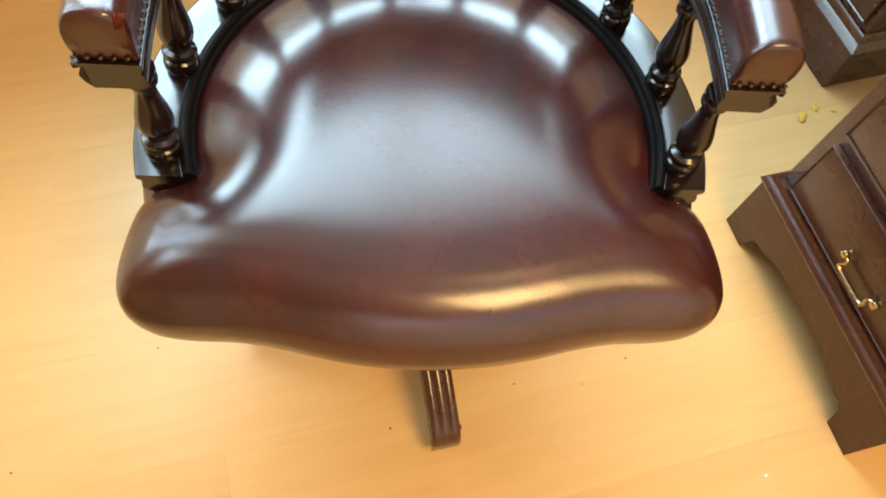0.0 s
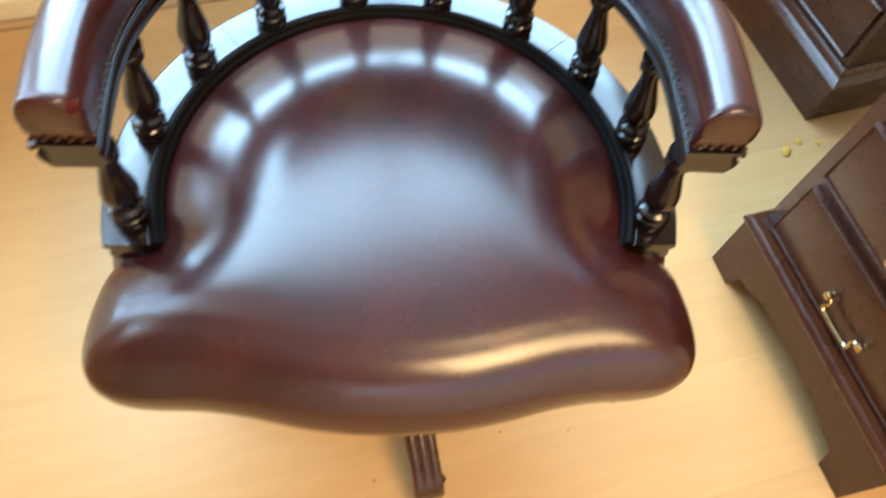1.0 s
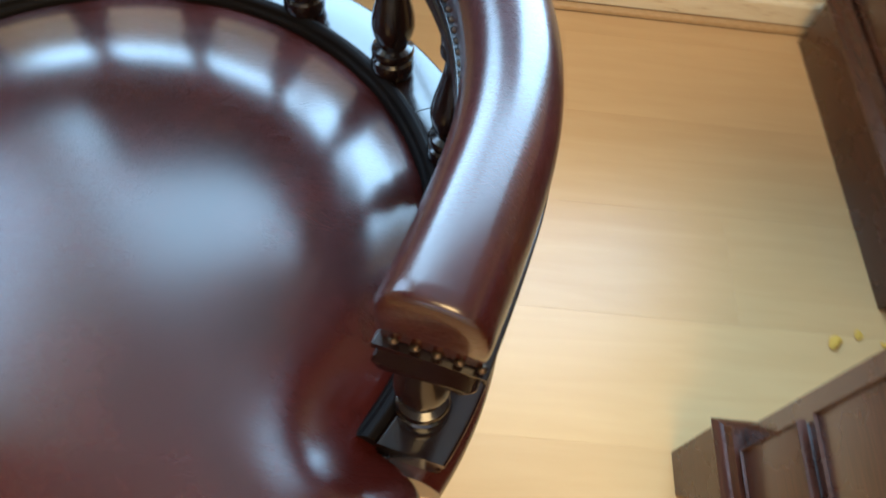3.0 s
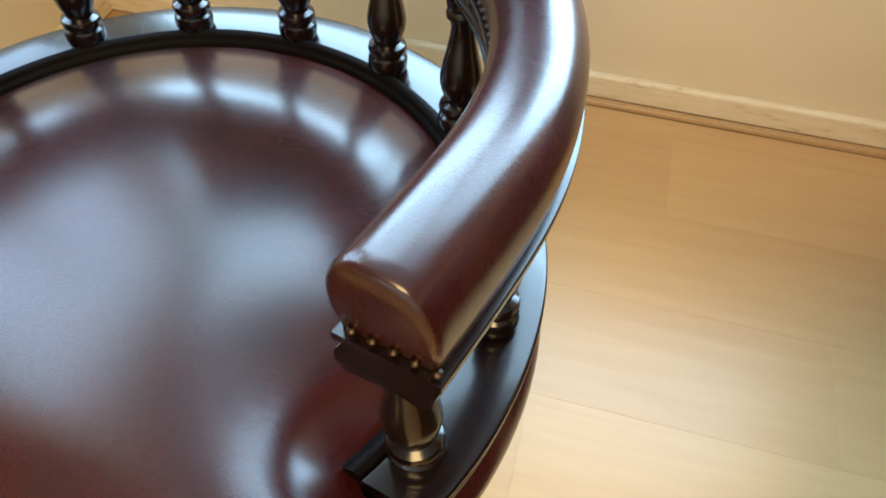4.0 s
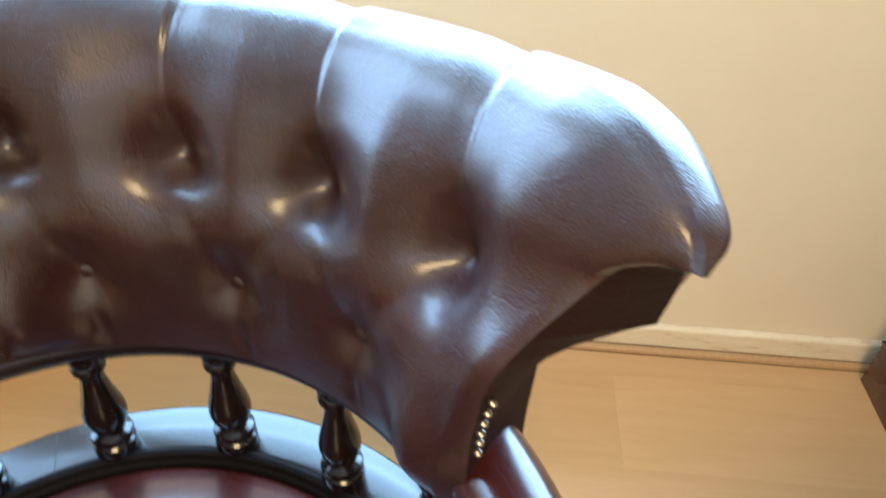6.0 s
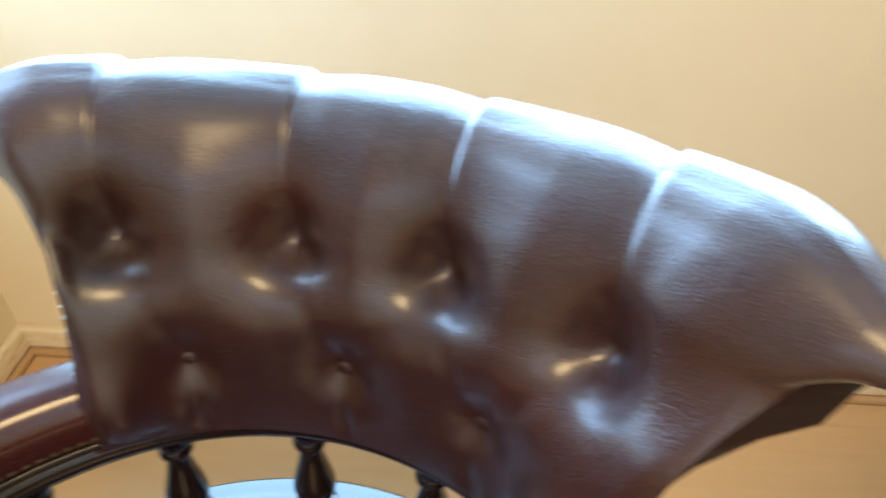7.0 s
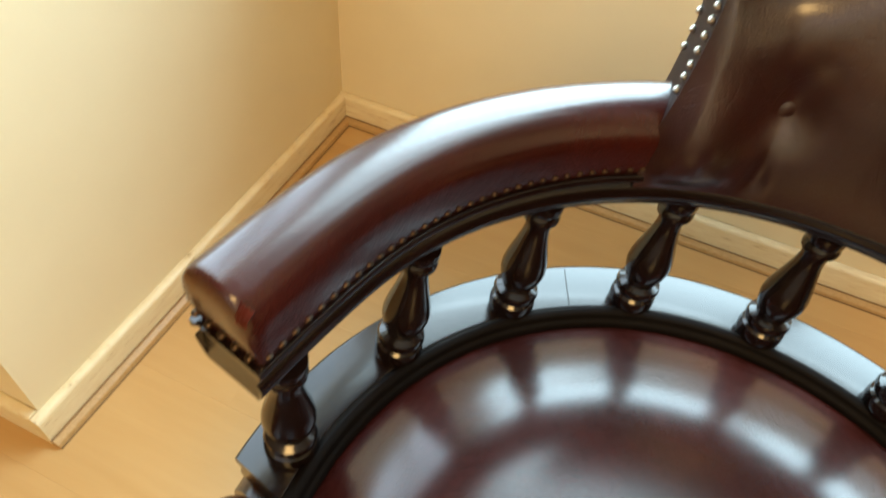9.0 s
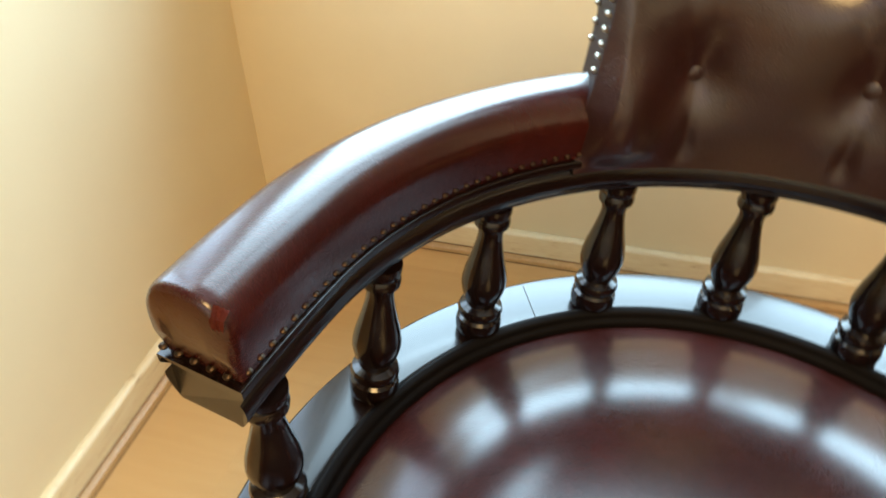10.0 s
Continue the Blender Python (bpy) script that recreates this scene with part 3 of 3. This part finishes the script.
def droop(f, z):
    """How far the tip of a wing hangs below the line of the roll."""
    return 0.010 * smoothstep(0.78, 1.0, abs(f)) * smoothstep(0.745, 0.80, z)


def round_end(p, f):
    """Draws the section of the roll together towards its core, so that the ends close in a dome."""
    if f > 0:
        e = max(0.0, (f - 0.70) / 0.30)
        w = smoothstep(0.750, 0.800, p.y) * (0.52 * e ** 1.5 + 0.33 * max(0.0, (f - 0.95) / 0.05) ** 3)
    else:
        e = max(0.0, (-f - 0.89) / 0.11)
        w = smoothstep(0.752, 0.812, p.y) * (1 - math.sqrt(1 - 0.86 * e * e))
    core = ROLL + Vector((0, 0.012 if f > 0 else 0))
    return core + (p - core) * (1 - w)


def build_back():
    n_phi, n_in, n_out = 360, 90, 14
    rows = []
    for i in range(n_phi + 1):
        f = -1 + 2 * i / n_phi
        row = []
        for j in range(n_in + 1):
            t = j / n_in
            p, q = along(BACK_PROFILE, t), along(BACK_PROFILE, min(1, t + 0.01))
            o = along(BACK_PROFILE, max(0, t - 0.01))
            tangent = (q - o).normalized()
            normal = Vector((tangent.y, -tangent.x))
            phi = f * half_span(p.y, p.x, f)
            edge = 1 - smoothstep(0.93, 1.0, abs(f)) * 0.85
            high = smoothstep(0.73, 0.80, p.y)
            drop = tuft(phi, p.y, p.x) * edge * (1 - smoothstep(0.93, 1.0, t))
            drop += 0.007 * (1 - high) * max(0.0, (abs(f) - 0.93) / 0.07) ** 2 + high * wing_drop(f) * (1 - 0.65 * smoothstep(0.72, 1.0, t))
            p = round_end(p + normal * drop * smoothstep(0.0, 0.06, t), f)
            p.y += (-0.010 + 0.024 * (phi / 45) ** 2) * smoothstep(0.70, 0.82, p.y) - droop(f, p.y)
            a = radians(phi)
            row.append((p.x * math.sin(a), CY + p.x * math.cos(a), p.y))
        for j in range(1, n_out + 1):
            t = j / n_out
            p, q, o = along(BACK_OUTER, t), along(BACK_OUTER, min(1, t + 0.02)), along(BACK_OUTER, max(0, t - 0.02))
            tangent = (q - o).normalized()
            phi = f * outer_span(p.y, f)
            p = p + Vector((tangent.y, -tangent.x)) * wing_drop(f) * 0.35 * (1 - smoothstep(0.0, 0.6, t))
            p = round_end(p, f)
            p.y -= droop(f, p.y)
            a = radians(phi)
            row.append((p.x * math.sin(a), CY + p.x * math.cos(a), p.y))
        rows.append(row)
    bm = bmesh.new()
    vs = grid(bm, rows)
    n = n_in + n_out
    for i in range(n_phi):
        bm.faces.new((vs[i][0], vs[i][n], vs[i + 1][n], vs[i + 1][0]))
    edges = [[v.co.copy() for v in vs[0]], [v.co.copy() for v in vs[n_phi]]]
    back = part("backrest", bm, BACK_LEATHER, chair, "deep-buttoned oxblood leather back rolling outwards", 50)
    for edge in edges:          # end panels, laced from the inner to the outer edge
        bm = bmesh.new()
        ev = [bm.verts.new(c) for c in edge]
        i, j = 0, n
        li = lj = 0.0
        while j - i > 1:
            ni = li + (edge[i + 1] - edge[i]).length
            nj = lj + (edge[j - 1] - edge[j]).length
            if ni <= nj:
                bm.faces.new((ev[i], ev[i + 1], ev[j]))
                i, li = i + 1, ni
            else:
                bm.faces.new((ev[i], ev[j - 1], ev[j]))
                j, lj = j - 1, nj
        part("end_panel", bm, SHADED_DULL_LEATHER, back, "dull leather panel closing the wing, its shade put into the colour")
    first = None
    for rowz, row in ((UPPER_Z, UPPER), (LOWER_Z, LOWER)):
        for b in row:
            r = lerp_list([(q[1], q[0]) for q in BACK_PROFILE[:8]], rowz) + (0.042 if row is UPPER else 0.0185)
            a = radians(b)
            m = Matrix.Translation((r * math.sin(a), CY + r * math.cos(a), rowz)) @ Euler((radians(90), 0, -a)).to_matrix().to_4x4()
            if first is None:
                bm = bmesh.new()
                bmesh.ops.create_uvsphere(bm, u_segments=16, v_segments=8, radius=0.0085, matrix=Matrix.Diagonal((1, 1, 0.55, 1)))
                first = part("button", bm, BACK_LEATHER, back, "leather-covered button")
                first.matrix_basis = m
            else:
                shared("button", first.data, back, m)
    return back, edges


back, wing_edges = build_back()


def build_nails():
    bm = bmesh.new()
    bmesh.ops.create_uvsphere(bm, u_segments=8, v_segments=5, radius=0.0027, matrix=Matrix.Diagonal((1, 1, 0.7, 1)))
    first = [part("nail", bm, NAIL_METAL, chair, "domed bronze upholstery nail")]
    used = []

    def nail(p):
        m = Matrix.Translation(p)
        if not used:
            first[0].matrix_basis = m
        else:
            shared("nail", first[0].data, chair, m)
        used.append(p)
    for side in (-1, 1):
        for r, z in ((0.2545, 0.6235),):
            for k in range(32):
                x, y = arm_point(r, 0.405 + 0.585 * k / 31, -0.107)
                nail((side * x, y, z))
        for k in range(5):
            nail((side * (0.2580 + 0.0105 * k), -0.1085, 0.6235))
    bm = bmesh.new()
    bmesh.ops.create_uvsphere(bm, u_segments=8, v_segments=5, radius=0.0029, matrix=Matrix.Diagonal((1, 1, 0.8, 1)))
    bright = None
    for side, edge in zip((-1, 1), wing_edges):
        for share, gap in (((0.12, 0.0075), (0.84, 0.0085)) if side < 0 else ((0.12, 0.0075),)):
            low, high = (0.682, 0.735 if side > 0 else 0.75 if share < 0.5 else 0.715)
            spots = []
            for c in (c for c in edge[:91] if low < c.z < high):
                across = min(edge[91:], key=lambda q: abs(q.z - c.z) + 0.3 * (q - c).length)
                p = c.lerp(across, share) + Vector((side * 0.0008, -0.0008, 0))
                if not spots or (p - spots[-1]).length >= gap:
                    spots.append(p)
            for p in spots:
                m = Matrix.Translation(p)
                if bright is None:
                    bright = part("nail", bm, BRIGHT_NAIL, back, "worn bright upholstery nail")
                    bright.matrix_basis = m
                else:
                    shared("nail", bright.data, back, m)


build_nails()

# torn patch of leather at the corner of the arm
bm = bmesh.new()
rows = []
for i in range(13):
    row = []
    for j in range(7):
        s, q = i / 12, j / 6
        ragged = 0.0012 * math.sin(i * 2.1 + j) + 0.0008 * math.cos(i * 4.3)
        x = -0.2466 - 0.0095 * s
        row.append((x, -0.1118 + 0.0055 * q ** 2 + 0.0004 * math.sin(i * 1.7), 0.6635 + 0.0075 * q ** 0.7 + ragged * (1 - q) - 0.004 * s * (1 - q)))
    rows.append(row)
grid(bm, rows)
bmesh.ops.solidify(bm, geom=bm.faces[:], thickness=0.0012)
part("torn_corner", bm, WORN, chair, "raw red torn leather corner")


def build_base():
    centre = Vector((0.0, -0.05, 0))
    bm = bmesh.new()
    lathe(bm, [(0.01, 0.10), (0.055, 0.10), (0.060, 0.115), (0.058, 0.150), (0.045, 0.165), (0.030, 0.175), (0.026, 0.20), (0.026, 0.33), (0.06, 0.345), (0.06, 0.352), (0.01, 0.352)], 28)
    hub = part("pedestal_column", bm, EBONY, chair, "dark turned swivel column")
    hub.matrix_basis = Matrix.Translation(centre)
    leg_first, caster_first = None, None
    for k in range(4):
        turn = -79.0 + 90 * k
        m = Matrix.Translation(centre) @ pose(0, 0, 0, 0, 0, turn)
        if leg_first is None:
            bm = bmesh.new()
            rows = []
            steps = 26
            for i in range(steps + 1):
                t = i / steps
                x = 0.045 + 0.222 * t
                top = 0.150 - 0.078 * t ** 1.5
                if t > 0.93:
                    top -= 0.016 * ((t - 0.93) / 0.07) ** 2
                depth = 0.045 - 0.014 * t
                w = 0.021
                row = []
                for q in range(13):
                    s = -1 + 2 * q / 12
                    flute = 0.0028 * abs(math.sin(1.5 * math.pi * (s + 1))) ** 0.6
                    row.append((x, s * w, top + flute - 0.003 * s ** 6))
                row += [(x, w, top - depth), (x, -w, top - depth)]
                rows.append(row)
            vs = grid(bm, rows, close_v=True)
            bm.faces.new(vs[0])
            bm.faces.new(list(reversed(vs[-1])))
            leg_first = part("leg", bm, MAHOGANY, chair, "reeded mahogany star-base leg", 40)
            leg_first.matrix_basis = m
        else:
            shared("leg", leg_first.data, chair, m)["label"] = "reeded mahogany star-base leg"
        mc = m @ Matrix.Translation((0.225, 0.0, 0.0)) @ pose(0, 0, 0, 0, 0, 35)
        if caster_first is None:
            bm = bmesh.new()
            for y in (-0.010, 0.010):
                bmesh.ops.create_cone(bm, cap_ends=True, segments=20, radius1=0.021, radius2=0.021, depth=0.012, matrix=Matrix.Translation((0.012, y, 0.021)) @ pose(0, 0, 0, 90, 0, 0))
            box(bm, -0.008, 0.014, -0.003, 0.003, 0.018, 0.046, 0.001)
            caster_first = part("caster", bm, IRON, chair, "dark twin-wheel caster")
            caster_first.matrix_basis = mc
        else:
            shared("caster", caster_first.data, chair, mc)["label"] = "dark twin-wheel caster"


build_base()


# ---- drawer units beside the chair; local x runs along the front, y into the unit ----
def moulding_frame(bm, x0, x1, z0, z1, width, proud):
    """A raised bead round a panel on the front plane y = 0."""
    profile = [(0, 0), (0.1, -0.7), (0.5, -1.0), (0.9, -0.7), (1.0, 0)]
    rows = []
    for d, h in profile:
        i = d * width
        rows.append([(x0 + i, h * proud, z0 + i), (x1 - i, h * proud, z0 + i), (x1 - i, h * proud, z1 - i), (x0 + i, h * proud, z1 - i)])
    grid(bm, rows, close_v=True)
    return bm


def swan_handle(parent, x, z):
    """Brass swan-neck drop handle with two domed posts."""
    pull = empty("handle")
    pull.parent = parent
    pull.matrix_basis = pose(x, 0, z)
    pull["label"] = "brass swan-neck drop handle"
    for s in (-1, 1):
        bm = bmesh.new()
        lathe(bm, [(0.001, 0.0), (0.0150, 0.0), (0.0160, 0.0012), (0.0150, 0.0026), (0.0120, 0.0022), (0.0085, 0.0030), (0.0050, 0.0050), (0.0042, 0.0100), (0.0060, 0.0125), (0.0070, 0.0160), (0.0058, 0.0195), (0.001, 0.0215)], 18)
        ob = part("rosette", bm, BRASS, pull)
        ob.matrix_basis = pose(s * 0.042, 0, 0, 90, 0, 0)
    half = [(0.042, 0.0), (0.037, -0.0015), (0.0315, -0.0035), (0.0298, -0.0085), (0.0325, -0.0135), (0.0335, -0.0180), (0.0290, -0.0215), (0.0180, -0.0228), (0.0, -0.0232)]
    path = half + [(-x1, z1) for x1, z1 in reversed(half[:-1])]
    pts = []
    for k in range(33):
        q = k / 32 * (len(path) - 1)
        i = min(int(q), len(path) - 2)
        f = q - i
        p0, p1, p2, p3 = (Vector(path[max(0, min(len(path) - 1, i + d))]) for d in (-1, 0, 1, 2))
        w = 0.5 * (2 * p1 + (p2 - p0) * f + (2 * p0 - 5 * p1 + 4 * p2 - p3) * f * f + (3 * p1 - p0 - 3 * p2 + p3) * f ** 3)
        pts.append(Vector((w.x, -0.015 - 0.004 * min(1.0, -w.y / 0.02), w.y)))
    bm = bmesh.new()
    rows = []
    for k, p in enumerate(pts):
        d = (pts[min(k + 1, 32)] - pts[max(k - 1, 0)]).normalized()
        side = d.cross(Vector((0, 1, 0))).normalized()
        up = side.cross(d)
        rr = 0.0021 + 0.0012 * math.cos((-1 + k / 16) * math.pi / 2) ** 2
        rows.append([tuple(p + side * rr * math.cos(a) + up * rr * math.sin(a)) for a in [2 * math.pi * q / 8 for q in range(8)]])
    vs = grid(bm, rows, close_v=True)
    bm.faces.new(vs[0])
    bm.faces.new(list(reversed(vs[-1])))
    part("bail", bm, BRASS, pull)


def drawer(parent, x0, x1, z0, z1, handle=True):
    root = part("drawer", box(bmesh.new(), x0, x1, -0.006, 0.012, z0, z1, 0.003), MAHOGANY, parent, "mahogany drawer front with a cockbeaded edge")
    part("cockbead", moulding_frame(bmesh.new(), x0 - 0.002, x1 + 0.002, z0 - 0.002, z1 + 0.002, 0.005, 0.0085), MAHOGANY, root)
    if handle:
        swan_handle(root, (x0 + x1) / 2, (z0 + z1) / 2 - 0.015)
    return root


def bracket_plinth(bm, width, depth, height, reach):
    """A skirt with two bracket feet cut out in an ogee curve, along the front."""
    top, foot = height, reach
    lower = []
    for k in range(41):
        t = k / 40
        x = t * width
        e = min(x, width - x)
        if e < foot * 0.62:
            z = 0.0
        elif e < foot:
            q = (e - foot * 0.62) / (foot * 0.38)
            z = 0.026 + 0.022 * q + 0.010 * math.sin(q * math.pi)
        else:
            z = min(height - 0.045, 0.050 + 0.020 * smoothstep(foot, foot + 0.05, e))
        lower.append((x, z))
    rows = [[(x, 0.0, z) for x, z in lower], [(x, 0.0, top) for x, z in lower], [(x, depth, top) for x, z in lower], [(x, depth, z) for x, z in lower]]
    vs = grid(bm, rows, close_u=True)
    bm.faces.new([r[0] for r in vs])
    bm.faces.new([r[-1] for r in vs])
    return bm


def footed_drawers():
    """Low drawer unit on bracket feet."""
    unit = empty("drawer_unit", ROOM @ pose(0.597, -0.042, 0, 0, 0, -90))
    tagged(unit, "mahogany drawer unit on bracket feet with brass handles", "drawers")
    w, depth, top = 0.440, 0.52, 0.735
    part("front_plinth", bracket_plinth(bmesh.new(), w, 0.018, 0.138, 0.090), MAHOGANY, unit, "mahogany plinth shaped into bracket feet", 30)
    for x0 in (0.0, w - 0.018):
        ob = part("side_plinth", bracket_plinth(bmesh.new(), depth - 0.0185, 0.018, 0.138, 0.090), MAHOGANY, unit, "", 30)
        ob.matrix_basis = pose(x0 + 0.018, 0.0185, 0, 0, 0, 90)
    bm = bmesh.new()
    prof = [(-0.004, 0.138), (-0.006, 0.144), (-0.002, 0.150), (0.004, 0.153), (0.008, 0.162), (0.05, 0.162), (0.05, 0.138)]
    rows = [[(e, e, z), (w - e, e, z), (w - e, depth, z), (e, depth, z)] for e, z in prof]
    grid(bm, rows, close_u=True, close_v=True)
    part("base_moulding", bm, MAHOGANY, unit, "", 30)
    part("carcass", box(bmesh.new(), 0.010, w - 0.010, 0.021, depth, 0.1625, top, 0.002), MAHOGANY, unit)
    for z0, z1 in ((0.168, 0.288), (0.316, 0.436), (0.464, 0.584), (0.612, 0.712)):
        d = drawer(unit, 0.036, w - 0.036, z0, z1)
        d.matrix_basis = pose(0, 0.019, 0)
    bm = bmesh.new()
    box(bm, -0.012, w + 0.012, -0.012, depth + 0.006, top + 0.0005, top + 0.026, 0.007)
    part("top", bm, MAHOGANY, unit)
    return unit


def plinth_drawers():
    """Wider drawer unit on a plain moulded plinth, its end panelled."""
    unit = empty("drawer_unit", ROOM @ pose(0.926, 0.770, 0, 0, 0, -88.2))
    tagged(unit, "dark mahogany drawer unit on a plain plinth by the wall", "drawers")
    w, depth, top = 0.568, 0.50, 0.735
    part("plinth", box(bmesh.new(), 0.0, w, 0.0, depth, 0.0, 0.098, 0.002), MAHOGANY, unit)
    bm = bmesh.new()
    prof = [(-0.001, 0.0985), (-0.003, 0.104), (0.003, 0.111), (0.010, 0.116), (0.013, 0.127), (0.018, 0.132), (0.06, 0.132), (0.06, 0.0985)]
    rows = [[(e, e, z), (w - e, e, z), (w - e, depth - e, z), (e, depth - e, z)] for e, z in prof]
    grid(bm, rows, close_u=True, close_v=True)
    part("base_moulding", bm, MAHOGANY, unit, "", 30)
    part("carcass", box(bmesh.new(), 0.018, w - 0.018, 0.020, depth - 0.02, 0.1325, top, 0.002), MAHOGANY, unit)
    for z0, z1 in ((0.152, 0.268), (0.290, 0.406), (0.428, 0.544), (0.566, 0.70)):
        d = drawer(unit, 0.034, w - 0.034, z0, z1)
        d.matrix_basis = pose(0, 0.018, 0)
    part("top", box(bmesh.new(), -0.012, w + 0.012, -0.012, depth, top + 0.0005, top + 0.026, 0.007), MAHOGANY, unit)
    return unit


footed_drawers()
plinth_drawers()


# ---- crumbs and grit on the floor ----
def crumb(name, x, y, size, material, label, category, flat=0.25):
    bm = bmesh.new()
    bmesh.ops.create_icosphere(bm, subdivisions=2, radius=size, matrix=Matrix.Diagonal((1.0, 0.7, flat, 1)))
    for v in bm.verts:
        k = noise.noise(v.co * (2.2 / size) + Vector((x * 50, y * 50, 0)))
        v.co.x *= 1 + 0.5 * k
        v.co.y *= 1 + 0.5 * k
    low = min(v.co.z for v in bm.verts)
    for v in bm.verts:
        v.co.z -= low
    ob = link(name, bm, material, None, smooth=60)
    ob.matrix_world = pose(x, y, 0.0, 0, 0, (x * 977) % 180)
    tagged(ob, label, category, "crumbs on the floor")


crumb("crumb", 0.802, 0.343, 0.013, CRUMB, "ochre crumb lying on the laminate floor", "crumb")
crumb("crumb", 0.837, 0.368, 0.009, CRUMB, "small ochre crumb on the laminate floor", "crumb")
crumb("crumb", 0.877, 0.364, 0.006, CRUMB, "small ochre crumb on the laminate floor", "crumb")
for x, y, size in ((-0.030, -0.277, 0.0022), (0.168, -0.208, 0.0020), (0.358, -0.165, 0.0022), (0.279, -0.208, 0.0016), (-0.393, -0.150, 0.0018), (-0.567, -0.336, 0.0020)):
    crumb("floor_grit", x, y, size, GRIT, "dark speck of grit on the laminate floor", "grit")
crumb("floor_fleck", 0.557, -0.354, 0.0026, WHITE_FRAME, "white fleck lying on the laminate floor", "fleck")
